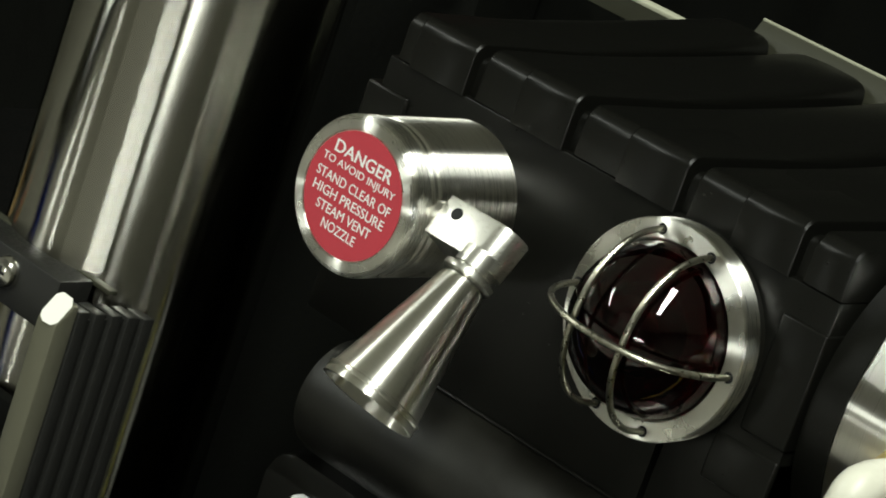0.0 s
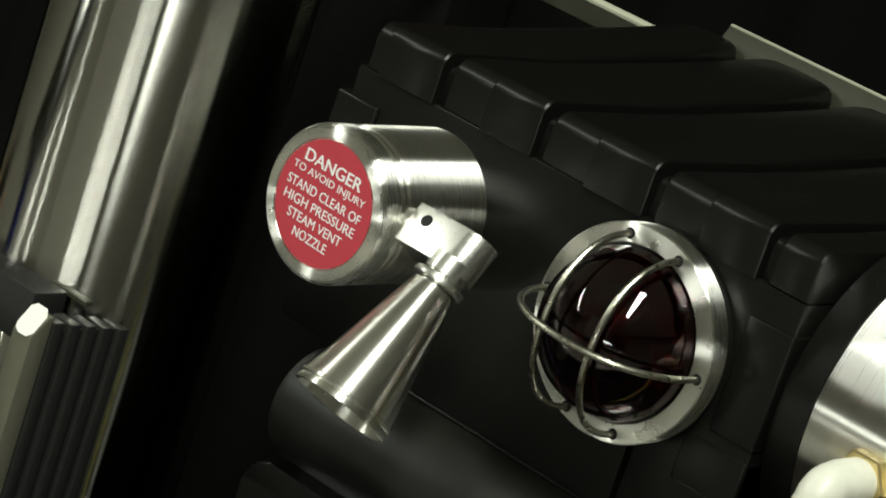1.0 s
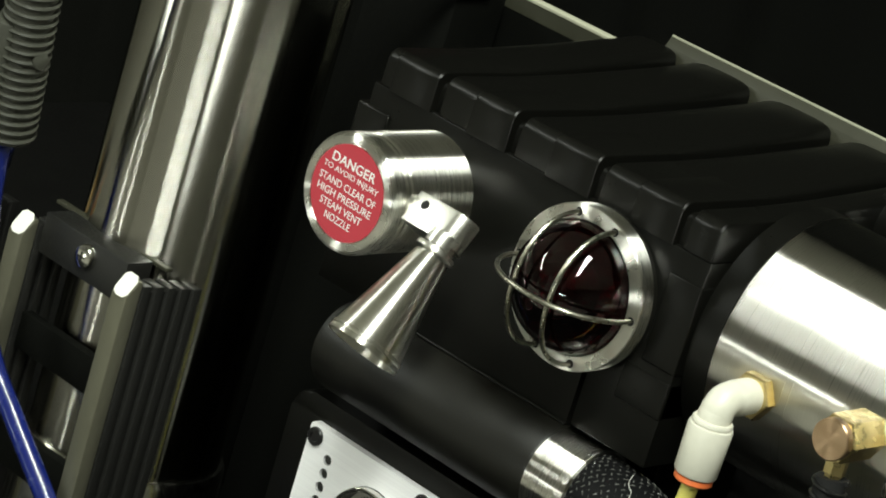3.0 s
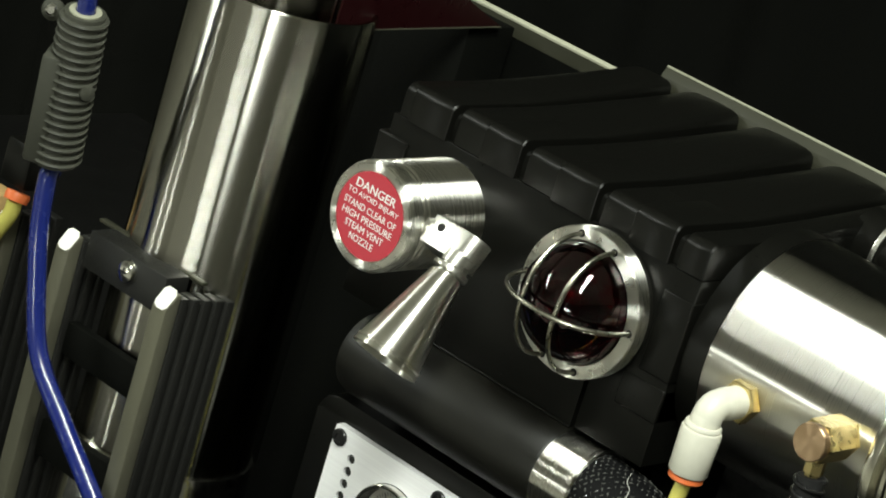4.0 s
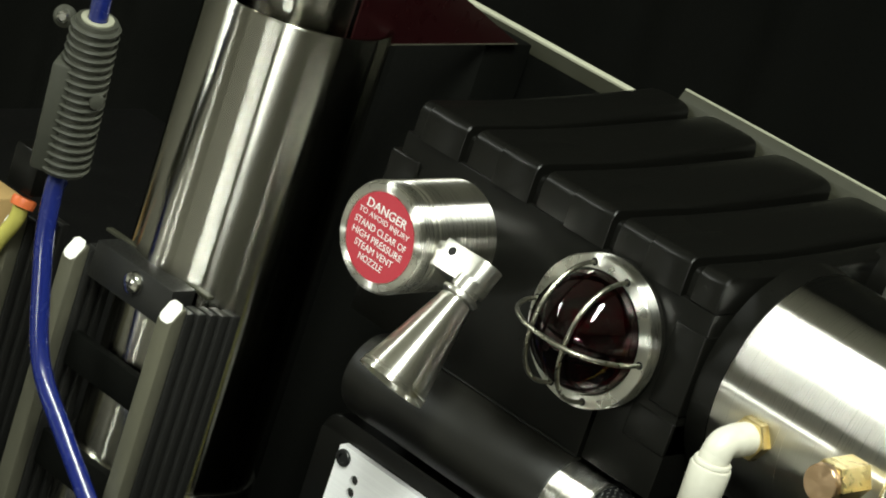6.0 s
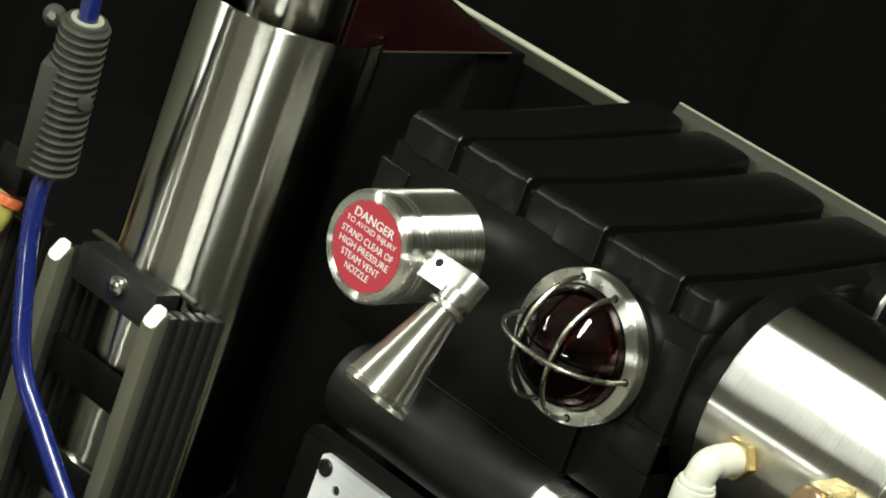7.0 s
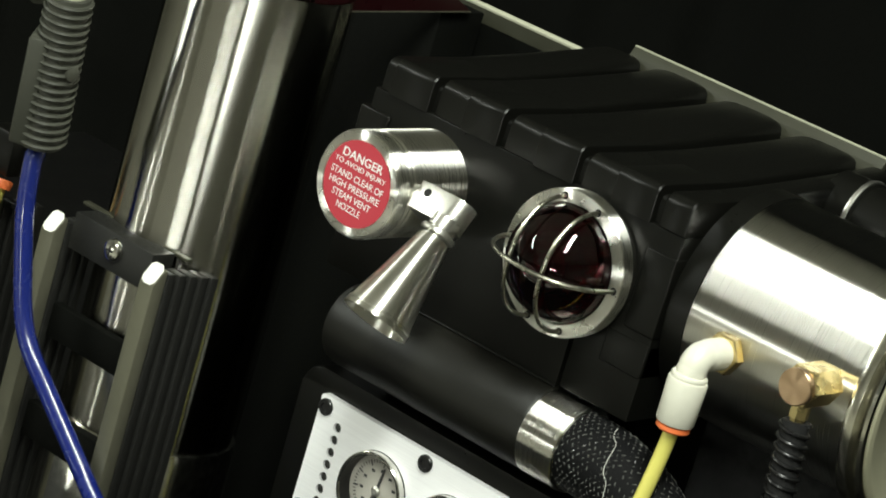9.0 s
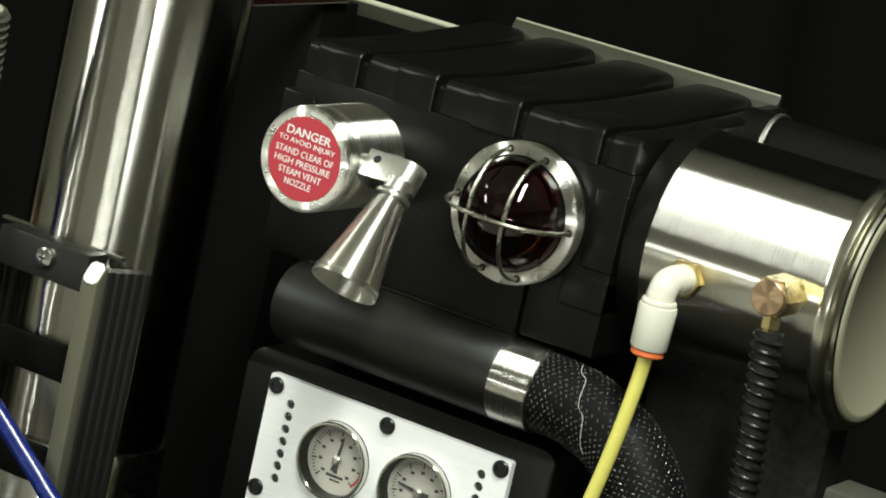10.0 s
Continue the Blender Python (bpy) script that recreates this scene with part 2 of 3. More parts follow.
def prism(outline, origin, u, v, w, depth, bevel=0.0, bm=None):
    """A flat outline of (a, b) points in the u, v plane, drawn out along w."""
    bm = bm or bmesh.new()
    u, v, w, o = Vector(u), Vector(v), Vector(w), Vector(origin)
    lo = [bm.verts.new(o + u * a + v * b) for a, b in outline]
    hi = [bm.verts.new(o + u * a + v * b + w * depth) for a, b in outline]
    bm.faces.new(lo)
    bm.faces.new(hi[::-1])
    for k in range(len(lo)):
        j = (k + 1) % len(lo)
        bm.faces.new((lo[k], hi[k], hi[j], lo[j]))
    if bevel:
        bmesh.ops.bevel(bm, geom=list(bm.edges), offset=bevel, segments=2, profile=0.5, affect="EDGES")
    return bm


# ---------------- the room ----------------
def slab(name, x0, x1, y0, y1, z0, z1, mat, label, category):
    return tagged(make(name, box(x0, x1, y0, y1, z0, z1), mat), label, category, kind="structure")


slab("floor", -800, 500, -1000, 150, -122, -112, floor_tile, "glossy grey tiled floor of the hall", "floor")
slab("ceiling", -800, 500, -1000, 150, 185, 195, ceiling_paint, "pale ceiling with fluorescent tube fittings", "ceiling")
slab("wall_north", -800, 500, 150, 160, -112, 185, pale_wall, "plain painted wall behind the curtain", "wall")
slab("wall_south", -800, 500, -1010, -1000, -112, 185, wall_paint, "plain painted wall of the hall", "wall")
slab("wall_east", 500, 510, -1000, 150, -112, 185, wall_paint, "plain painted wall of the hall", "wall")
slab("wall_west", -810, -800, -1000, 150, -112, 185, wall_paint, "plain painted wall of the hall", "wall")
# unseen panel, added to put a grey band into the column's reflection
slab("reflected_panel", -105, 78, -330, -322, -112, 120, grey_wall, "unseen grey panel added for its reflection in the steel column", "wall")


def build_curtain():
    bm = bmesh.new()
    cols = []
    for i in range(401):
        x = -250 + i * 1.25
        y = 62 + 1.6 * math.sin(x * 0.23) + 0.9 * math.sin(x * 0.61 + 1.0)
        cols.append([bm.verts.new((x, y + dy, z)) for dy, z in ((0, -112), (0.3, -40), (0.0, 20), (0.2, 182), (0.6, 182), (0.6, -112))])
    for a, b in zip(cols, cols[1:]):
        for k in range(5):
            bm.faces.new((a[k], b[k], b[k + 1], a[k + 1]))
    return tagged(make("curtain", bm, curtain_cloth, angle=80), "black cloth curtain hanging behind the machine", "curtain")


build_curtain()


def build_table():
    t = thing("table", "table under a black cloth carrying the machine", "table")
    part("tabletop", box(-70, 70, -28, 45, -25, -22, 0.4), table_cloth, t)
    for x in (-66, 66):
        for y in (-24, 41):
            part("leg", box(x - 2, x + 2, y - 2, y + 2, -112, -25, 0.3), black_anod, t)
    return t


build_table()


# ---------------- machine housing ----------------
GROOVES = [-8.57, -4.9, -0.97, 2.85]


def build_housing():
    h = thing("equipment_housing", "moulded black plastic housing with ribbed top on a table", "housing")
    part("body", box(-11.6, 0.78, -0.1, 13.0, -4.82, 2.75, 0.06, 2), black_abs, h)
    # thin lip added so that the bottom edge shows a bright line
    part("highlight_lip", box(-9.2, 0.76, -0.15, 0.3, -4.84, -4.72, 0.05, 3), black_abs, h)
    part("end_body", box(0.94, 4.3, -0.1, 13.0, -4.7, 2.75, 0.08, 2), black_abs, h)
    part("upper_wall", box(0.7, 1.1, -0.098, 12.0, -2.7, 2.74), black_abs, h)
    part("deck", box(-11.2, 4.1, 0.12, 12.9, 2.5, 3.86, 0.3, 4), black_abs, h)
    part("core", box(-11.3, 4.0, 0.5, 12.8, -4.2, 3.0), black_void, h)
    part("spine", box(-11.0, 3.4, 2.2, 13.0, -22, -4.2), black_abs, h)
    low = [(-10.95, -22), (3.95, -22)] + [(3.95 - r + r * math.cos(radians(q)), -8.8 - r + r * math.sin(radians(q))) for r in (0.6,) for q in range(0, 91, 15)]
    low += [(-10.95 + r - r * math.sin(radians(q)), -8.8 - r + r * math.cos(radians(q))) for r in (0.9,) for q in range(0, 91, 15)]
    part("lower_body", prism(low, (0, -0.24, 0), (1, 0, 0), (0, 0, 1), (0, 1, 0), 2.44, 0.12), black_abs, h)

    def cover(a, b, front, low, top, r, lip):
        """A cover moulding: rounded front top edge, softly rounded sides, open-ended at the rear."""
        n, rows = 6, []
        prof = [(front, low)] + [(front + r - r * math.cos(radians(90 * k / n)), top - r + r * math.sin(radians(90 * k / n))) for k in range(n + 1)] + [(13.0, top)]
        bm = bmesh.new()
        for x, inset in ((a, lip), (a + lip * 0.3, lip * 0.3), (a + lip, 0), (b - lip, 0), (b - lip * 0.3, lip * 0.3), (b, lip)):
            rows.append([bm.verts.new((x, y + (inset if k < len(prof) - 1 else 0), z - (inset if k > 1 else 0))) for k, (y, z) in enumerate(prof)] + [bm.verts.new((x, 13.0, low))])
        for p, q in zip(rows, rows[1:]):
            for k in range(len(p)):
                j = (k + 1) % len(p)
                bm.faces.new((p[k], q[k], q[j], p[j]))
        bm.faces.new(rows[0])
        bm.faces.new(rows[-1][::-1])
        return bm
    def ramp(a, b, top):
        """The rear of a cover, sweeping up to the plate behind with a rounded left shoulder."""
        prof = [(0, -0.35), (0.01, 0.3), (0.06, 0.6), (0.15, 0.82), (0.28, 0.95), (0.5, 1.0), (0.7, 1.0), (0.85, 0.98), (0.94, 0.9), (0.98, 0.76), (1, 0.5), (1, -0.35)]
        bm = bmesh.new()
        rows = []
        for k in range(10):
            f = k / 9
            g = f ** 1.15
            rows.append([bm.verts.new((a + (b - a) * p, 2.2 + 11.05 * f, top - 0.04 + 0.92 * g * q - (1 - g) * (0.35 if q < 0 else 0.0))) for p, q in prof])
        for p, q in zip(rows, rows[1:]):
            for k in range(len(prof) - 1):
                bm.faces.new((p[k], p[k + 1], q[k + 1], q[k]))
        bm.faces.new(rows[0])
        bm.faces.new(rows[-1][::-1])
        return bm
    edges = [-11.35] + GROOVES + [4.3]
    for i, (a, b) in enumerate(zip(edges, edges[1:])):
        a2, b2 = a + (0.0 if i == 0 else 0.16), b - (0.0 if i == len(edges) - 2 else 0.16)
        top = 4.25 - 0.009 * (a2 + 8.7) - (0.12 if i == 0 else 0.0)
        part("rib_cover", cover(a2, b2, -0.108, 2.78, top, 0.46, 0.1), black_abs, h, angle=28)
        # a slightly raised pad over the right part of each cover
        mid = a2 + (b2 - a2) * 0.43 if i else a2 + 0.5
        if i < len(edges) - 2:
            part("rib_pad", cover(mid, b2 - 0.004, -0.20, 2.72, top + 0.06, 0.42, 0.09), black_abs, h, angle=28)
        part("rib_end", ramp(a2 + 0.02, b2 - 0.02, top), black_abs, h, angle=60)
    # blocks on the front corners
    part("corner_block", box(-12.0, -10.45, -0.22, 1.4, -0.6, 1.9, 0.1, 3), black_abs, h)
    part("corner_block", box(2.9, 4.34, -0.19, 1.2, -1.3, 1.88, 0.07, 3), black_abs, h)
    part("corner_block", box(2.3, 4.3, -0.16, 1.2, -2.95, -1.62, 0.07, 3), black_abs, h)
    part("side_web", box(4.3, 4.8, 3.0, 12.5, -4.2, 3.2, 0.2, 2), black_abs, h)
    return h


housing = build_housing()


# ---------------- warning canister with nozzle ----------------
def text_mesh(words, width, height):
    cu = bpy.data.curves.new("words", "FONT")
    cu.body, cu.align_x, cu.align_y, cu.offset = words, "CENTER", "CENTER", 0.0
    ob = bpy.data.objects.new("words", cu)
    scene.collection.objects.link(ob)
    me = bpy.data.meshes.new_from_object(ob.evaluated_get(bpy.context.evaluated_depsgraph_get()))
    bpy.data.objects.remove(ob)
    xs, ys = [v.co.x for v in me.vertices], [v.co.y for v in me.vertices]
    cx, cy = (max(xs) + min(xs)) / 2, (max(ys) + min(ys)) / 2
    sx, sy = width / (max(xs) - min(xs)), height / (max(ys) - min(ys))
    me.transform(Matrix.Diagonal((sx, sy, 1, 1)) @ Matrix.Translation((-cx, -cy, 0)))
    return me


CAN = (-7.88, 0.13)
LABEL_TURN = 2.0


def build_canister():
    x, z = CAN
    c = thing("warning_canister", "turned steel canister with red danger label and vent nozzle", "canister")
    o = (x, -0.06, z)
    part_at("body", lathe((0, 0, 0), (0, 0, 1), [(0, -0.1), (2.06, -0.1), (2.12, -0.02), (2.12, 3.1), (2.09, 3.14), (2.04, 3.15), (2.04, 3.22), (2.10, 3.26), (2.10, 3.36), (2.02, 3.4), (2.02, 3.46), (0, 3.46)], 96), steel_can, c, o, (0, -1, 0))
    part_at("front_ring", lathe((0, 0, 0), (0, 0, 1), [(2.02, 3.44), (2.08, 3.5), (2.13, 3.54), (2.13, 4.02), (2.10, 4.1), (2.02, 4.18), (1.97, 4.2), (1.74, 4.2), (1.72, 4.17), (0, 4.17)], 96), ring_steel, c, o, (0, -1, 0))
    lab = part("danger_label", lathe(o, (0, -1, 0), [(0, 4.182), (1.69, 4.182), (1.69, 4.202), (0, 4.202)], 72), red_label, c, "round red danger label with white words")
    lines = (("DANGER", 2.1, 0.34, 0.98), ("TO AVOID INJURY", 2.70, 0.265, 0.56), ("STAND CLEAR OF", 2.76, 0.265, 0.16),
             ("HIGH PRESSURE", 2.66, 0.265, -0.24), ("STEAM VENT", 2.04, 0.265, -0.64), ("NOZZLE", 1.26, 0.265, -1.04))
    for words, w, hh, zz in lines:
        me = text_mesh(words, w, hh)
        a = radians(LABEL_TURN)
        off = (x - 0.02 + zz * math.sin(a), -4.268, z + zz * math.cos(a))
        bm = bmesh.new()
        for k in range(3):
            layer = me.copy()
            bold = 0.012 if words == "DANGER" else 0.006
            layer.transform(Matrix.Translation((bold * (k - 1), bold * 0.55 * (k - 1), 0.0015 * k)))
            bm.from_mesh(layer)
        bm.to_mesh(me)
        bm.free()
        me.transform(Matrix.Scale(CM, 4) @ Matrix.Translation(off) @ pose(0, 0, 0, 90, LABEL_TURN))
        me.materials.append(white_ink)
        ob = new("lettering", me)
        ob.parent = lab
    return c


canister = build_canister()
KNUCKLE, BAR_TOP, BAR_HIGH = 0.62, 0.08, 1.17
HORN_TOP, HORN_END = Vector((-3.85, -2.9, 1.05)), Vector((-3.9, -5.95, -3.75))


def build_nozzle(c):
    d = (HORN_END - HORN_TOP).normalized()
    L = (HORN_END - HORN_TOP).length
    o, z = (0, 0, 0), (0, 0, 1)
    n = part_at("nozzle", lathe(o, z, [(0.60, 1.80), (0.64, 1.86), (1.32, L - 0.36), (1.38, L - 0.32), (1.38, L - 0.24), (1.34, L - 0.2), (1.38, L - 0.14), (1.38, L), (1.28, L),
                                       (1.24, L - 0.3), (0.46, 1.95), (0, 1.95)], 72), steel_horn, c, HORN_TOP, d, "polished flared nozzle")
    # bracket bar with a rounded end that carries the nozzle
    u, v, w = basis(d)
    e = Vector((1, 0, 0)).cross(d).normalized()
    e = e if e.y < 0 else -e
    at = HORN_TOP + d * BAR_TOP + Vector((0.05, 0, 0)) - e * 0.15
    out = [(-1.72, -KNUCKLE), (-1.72, KNUCKLE)] + [(KNUCKLE * math.sin(radians(q)), KNUCKLE * math.cos(radians(q))) for q in range(0, 181, 10)]
    bar = part("bracket", prism(out, at, (1, 0, 0), e, d, BAR_HIGH, 0.03), satin_bar, c, "milled steel bracket bar", angle=25)
    # no real hole: a black disc whose colour gives the dark inside
    part("bracket_hole_disc", lathe(at + d * 0.38 + Vector((-1.22, 0, 0)) + e * KNUCKLE, e, [(0, 0.005), (0.17, 0.005), (0.18, -0.01)], 20), black_void, bar)
    part("bracket_stub", lathe(at + d * 0.58 + Vector((-3.2, 0, 0)) - e * 0.05, (1, 0, 0), [(0, 0), (0.5, 0), (0.5, 1.6), (0, 1.6)], 32), satin_bar, bar)
    for name, prof in (("neck", [(0, 0.9), (0.58, 0.92), (0.58, 1.42), (0.54, 1.45), (0.54, 1.5), (0.72, 1.52), (0.74, 1.56), (0.74, 1.68), (0.70, 1.72), (0.54, 1.76), (0.54, 1.86)]),):
        ob = make(name, lathe(o, z, prof, 48), satin_bar)
        ob.parent = n


build_nozzle(canister)


# ---------------- caged beacon ----------------
def build_beacon():
    b = thing("beacon_light", "dark red glass beacon under a steel wire cage", "warning light")
    o = (0.02, 0, 0.03)
    part_at("base_ring", lathe((0, 0, 0), (0, 0, 1), [(2.29, 0.32), (2.82, 0.32), (2.84, 0.36), (2.84, 0.95), (2.80, 1.0), (2.33, 1.0), (2.29, 0.92)], 96, closed=True), ring_steel, b, o, (0, -1, 0))
    part("gasket", lathe(o, (0, -1, 0), [(2.2, 0.0), (2.8, 0.0), (2.8, 0.33), (2.2, 0.33)], 72), black_satin, b, "black rubber gasket")
    arc = [i * math.pi / 2 / 20 for i in range(20)]
    dome = [(2.28 * math.cos(a), 0.8 + 2.28 * math.sin(a)) for a in arc] + [(0, 3.08)]
    inner = [(2.24 * math.cos(a), 0.8 + 2.24 * math.sin(a)) for a in arc] + [(0, 3.04)]
    part("dome", lathe(o, (0, -1, 0), [(2.24, 0.2), (2.28, 0.2)] + dome, 96, lathe(o, (0, -1, 0), [(2.24, 0.2)] + inner, 96)), red_glass, b, "glossy dark red glass dome")
    part("lamp_holder", lathe(o, (0, -1, 0), [(2.15, 0.1), (2.15, 0.15), (1.2, 0.3), (0.6, 0.9), (0.55, 1.5), (0.3, 1.75), (0, 1.8)], 40), red_dim, b)

    def wire(a, e, bow):
        """A cage wire from ring to ring over the dome."""
        a, e = Vector(a), Vector(e)
        m, h = (a + e) / 2, (e - a) / 2
        pts = []
        for i in range(41):
            s = math.pi * i / 40
            pts.append(m - h * math.copysign(abs(math.cos(s)) ** 0.9, math.cos(s)) + Vector((0, -1, 0)) * (bow * math.sin(s) ** 0.9))
        return sweep(pts, 0.088, 10)
    for a, e, bow in (((-0.72, -0.95, 2.47), (-0.78, -0.95, -2.42), 2.36), ((0.92, -0.95, 2.42), (0.82, -0.95, -2.42), 2.36), ((2.6, -0.95, -0.04), (-2.58, -0.95, 0.12), 2.68)):
        w = part("cage_wire", wire(a, e, bow), wire_steel, b)
        for q in (a, e):
            # flat black disc, socket shade put into its colour
            part("wire_socket_disc", lathe(q, (0, -1, 0), [(0, 0.053), (0.15, 0.053), (0.15, 0.06), (0.0, 0.06)], 14), black_void, w)
    return b


build_beacon()


# ---------------- pipe, clamp band and braided hose ----------------
def build_pipe():
    p = thing("hose_pipe", "satin black pipe with steel clamp band and braided hose", "pipe")
    o = (0.05, 0.0, -6.59)
    part("pipe", lathe(o, (1, 0, 0), [(0, -9.75), (1.45, -9.75), (1.68, -9.6), (1.76, -9.3), (1.76, 0.75), (1.70, 0.85), (0, 0.85)], 64), black_satin, p)
    part_at("clamp_band", lathe((0, 0, 0), (0, 0, 1), [(1.6, 0.86), (1.74, 0.86), (1.78, 0.9), (1.78, 2.6), (1.74, 2.64), (1.6, 2.64)], 64), steel_can, p, o, (1, 0, 0))
    path = smooth_path([(2.5, 0.0, -6.59), (4.3, -0.1, -6.7), (6.3, -0.35, -7.3), (7.8, -0.5, -8.6), (8.8, -0.6, -10.6), (9.3, -0.6, -14.0), (9.4, -0.6, -21.9)], 14)
    hose = part("braided_hose", sweep(path, 1.60, 48), braid_black, p, "black braided hose with grey threads")
    # woven threads that dip under and over one another
    bm = bmesh.new()
    fr, u = [], None
    for i, q in enumerate(path):
        t = (path[min(i + 1, len(path) - 1)] - path[max(i - 1, 0)]).normalized()
        u = t.orthogonal().normalized() if u is None else (u - t * u.dot(t)).normalized()
        fr.append((q, u.copy(), t.cross(u)))
    run = [0.0]
    for a, b in zip(path, path[1:]):
        run.append(run[-1] + (b - a).length)
    rnd = random.Random(5)
    shown = {}
    N, pitch, step = 26, 7.0, 0.05
    for sense in (1, -1):
        for k in range(N):
            pts, s = [], 0.0
            while s < run[-1]:
                i = max(j for j in range(len(run)) if run[j] <= s)
                f = min((s - run[i]) / max(run[min(i + 1, len(run) - 1)] - run[i], 1e-6), 1) if i + 1 < len(run) else 0
                a, b = fr[i], fr[min(i + 1, len(run) - 1)]
                q, uu, vv = a[0].lerp(b[0], f), a[1].lerp(b[1], f), a[2].lerp(b[2], f)
                ang = 2 * math.pi * (k / N + sense * s / pitch)
                up = shown.setdefault((sense, k, int(s / pitch * N + 0.5 if sense > 0 else s / pitch * N)), rnd.choice((-0.03, -0.014, -0.006, -0.002, 0.0, 0.004)))
                r = 1.548 + up + 0.06 * sense * math.cos(2 * math.pi * (s / pitch) * N)
                pts.append(q + (uu * math.cos(ang) + vv * math.sin(ang)) * r)
                s += step
            sweep(pts, 0.027, 4, bm, cap=False)
    loose = [f[0] + (f[1] * math.cos(0.8 + 0.13 * i + 0.1 * math.sin(i)) + f[2] * math.sin(0.8 + 0.13 * i + 0.1 * math.sin(i))) * 1.607 for i, f in enumerate(fr[11:28])]
    part("loose_thread", sweep(smooth_path(loose, 6), 0.012, 5), pale_thread, hose, "loose pale thread")
    ob = part("braid_threads", bm, braid_grey, hose)
    tagged(ob, kind="stuff")
    return p


build_pipe()


# ---------------- gauge panel ----------------
def holed_plate(outline, holes, y0, y1, seg=36):
    """A flat plate in the x, z plane with round holes through it, from y0 (front) to y1."""
    bm = bmesh.new()
    loops = [[(a, b) for a, b in outline]] + [[(cx + r * math.cos(2 * math.pi * k / seg), cz + r * math.sin(2 * math.pi * k / seg)) for k in range(seg)] for cx, cz, r in holes]
    edges = []
    for lp in loops:
        vs = [bm.verts.new((a, y0, b)) for a, b in lp]
        edges += [bm.edges.new((vs[k], vs[(k + 1) % len(vs)])) for k in range(len(vs))]
    bmesh.ops.triangle_fill(bm, use_beauty=True, use_dissolve=False, edges=edges)
    out = bmesh.ops.extrude_face_region(bm, geom=list(bm.faces))
    bmesh.ops.translate(bm, vec=(0, y1 - y0, 0), verts=[g for g in out["geom"] if isinstance(g, bmesh.types.BMVert)])
    return bm


def rounded(x0, x1, z0, z1, r, n=5):
    out = []
    for cx, cz, a0 in ((x1 - r, z1 - r, 0), (x0 + r, z1 - r, 90), (x0 + r, z0 + r, 180), (x1 - r, z0 + r, 270)):
        out += [(cx + r * math.cos(radians(a0 + 90 * k / n)), cz + r * math.sin(radians(a0 + 90 * k / n))) for k in range(n + 1)]
    return out


def cap_screw(x, z, y, parent, r=0.36, proud=0.12):
    s = part("cap_screw", lathe((x, y, z), (0, -1, 0), [(0, -0.2), (r, -0.2), (r, proud - 0.05), (r - 0.05, proud), (r * 0.55, proud), (r * 0.5, proud - 0.07), (0, proud - 0.07)], 24), black_screw, parent, "black socket cap screw")
    return s


def build_gauge(g, x, z, needle):
    o = (x, -0.3, z)
    b = part("gauge", lathe(o, (0, -1, 0), [(1.5, 0.05), (1.66, 0.05), (1.66, 0.33), (1.62, 0.38), (1.54, 0.38), (1.5, 0.33)], 64, closed=True), chrome, g, "round pressure gauge with chrome rim")
    part("inner_wall", lathe(o, (0, -1, 0), [(1.5, 0.33), (1.47, -0.29), (1.6, -0.29), (1.6, 0.1)], 64), black_screw, b)
    part("face", lathe(o, (0, -1, 0), [(0, -0.28), (1.5, -0.28), (1.5, -0.26), (0, -0.26)], 48), dial_paper, b)
    bm = bmesh.new()
    for k in range(41):
        a = radians(225 - 270 * k / 40)
        r0, r1, w = (1.02, 1.28, 0.035) if k % 5 == 0 else (1.14, 1.28, 0.02)
        d, e = Vector((math.cos(a), 0, math.sin(a))), Vector((-math.sin(a), 0, math.cos(a)))
        c = Vector((x, -0.045, z))
        vs = [bm.verts.new(c + d * p + e * q) for p, q in ((r0, -w), (r1, -w), (r1, w), (r0, w))]
        bm.faces.new(vs)
        if k % 5 == 0:
            c2 = c + d * 0.84
            bm.faces.new([bm.verts.new(c2 + Vector((p, 0, q))) for p, q in ((-0.09, -0.06), (0.09, -0.06), (0.09, 0.06), (-0.09, 0.06))])
    for p, q, w, hh in ((0.0, -0.72, 0.42, 0.06), (0.05, -0.9, 0.26, 0.04), (0.0, -0.55, 0.1, 0.05)):
        c = Vector((x + p, -0.045, z + q))
        bm.faces.new([bm.verts.new(c + Vector((i * w, 0, j * hh))) for i, j in ((-1, -1), (1, -1), (1, 1), (-1, 1))])
    part("markings", bm, dial_ink, b)
    arc = bmesh.new()
    rows = [[arc.verts.new((x + r * math.cos(radians(q)), -0.05, z + r * math.sin(radians(q)))) for r in (1.18, 1.27)] for q in range(-45, 16, 5)]
    for p, q in zip(rows, rows[1:]):
        arc.faces.new((p[0], p[1], q[1], q[0]))
    part("red_arc", arc, red_label, b, "red warning arc")
    a = radians(needle)
    d, e = Vector((math.cos(a), 0, math.sin(a))), Vector((-math.sin(a), 0, math.cos(a)))
    part("needle", prism([(-0.5, -0.16), (-0.5, 0.16), (-0.1, 0.08), (1.0, 0.035), (1.0, -0.035), (-0.1, -0.08)], (x, -0.09, z), d, e, (0, -1, 0), 0.03), dial_ink, b)
    part("hub", lathe((x, -0.08, z), (0, -1, 0), [(0, 0), (0.2, 0), (0.2, 0.1), (0.12, 0.16), (0, 0.16)], 20), steel_satin, b)


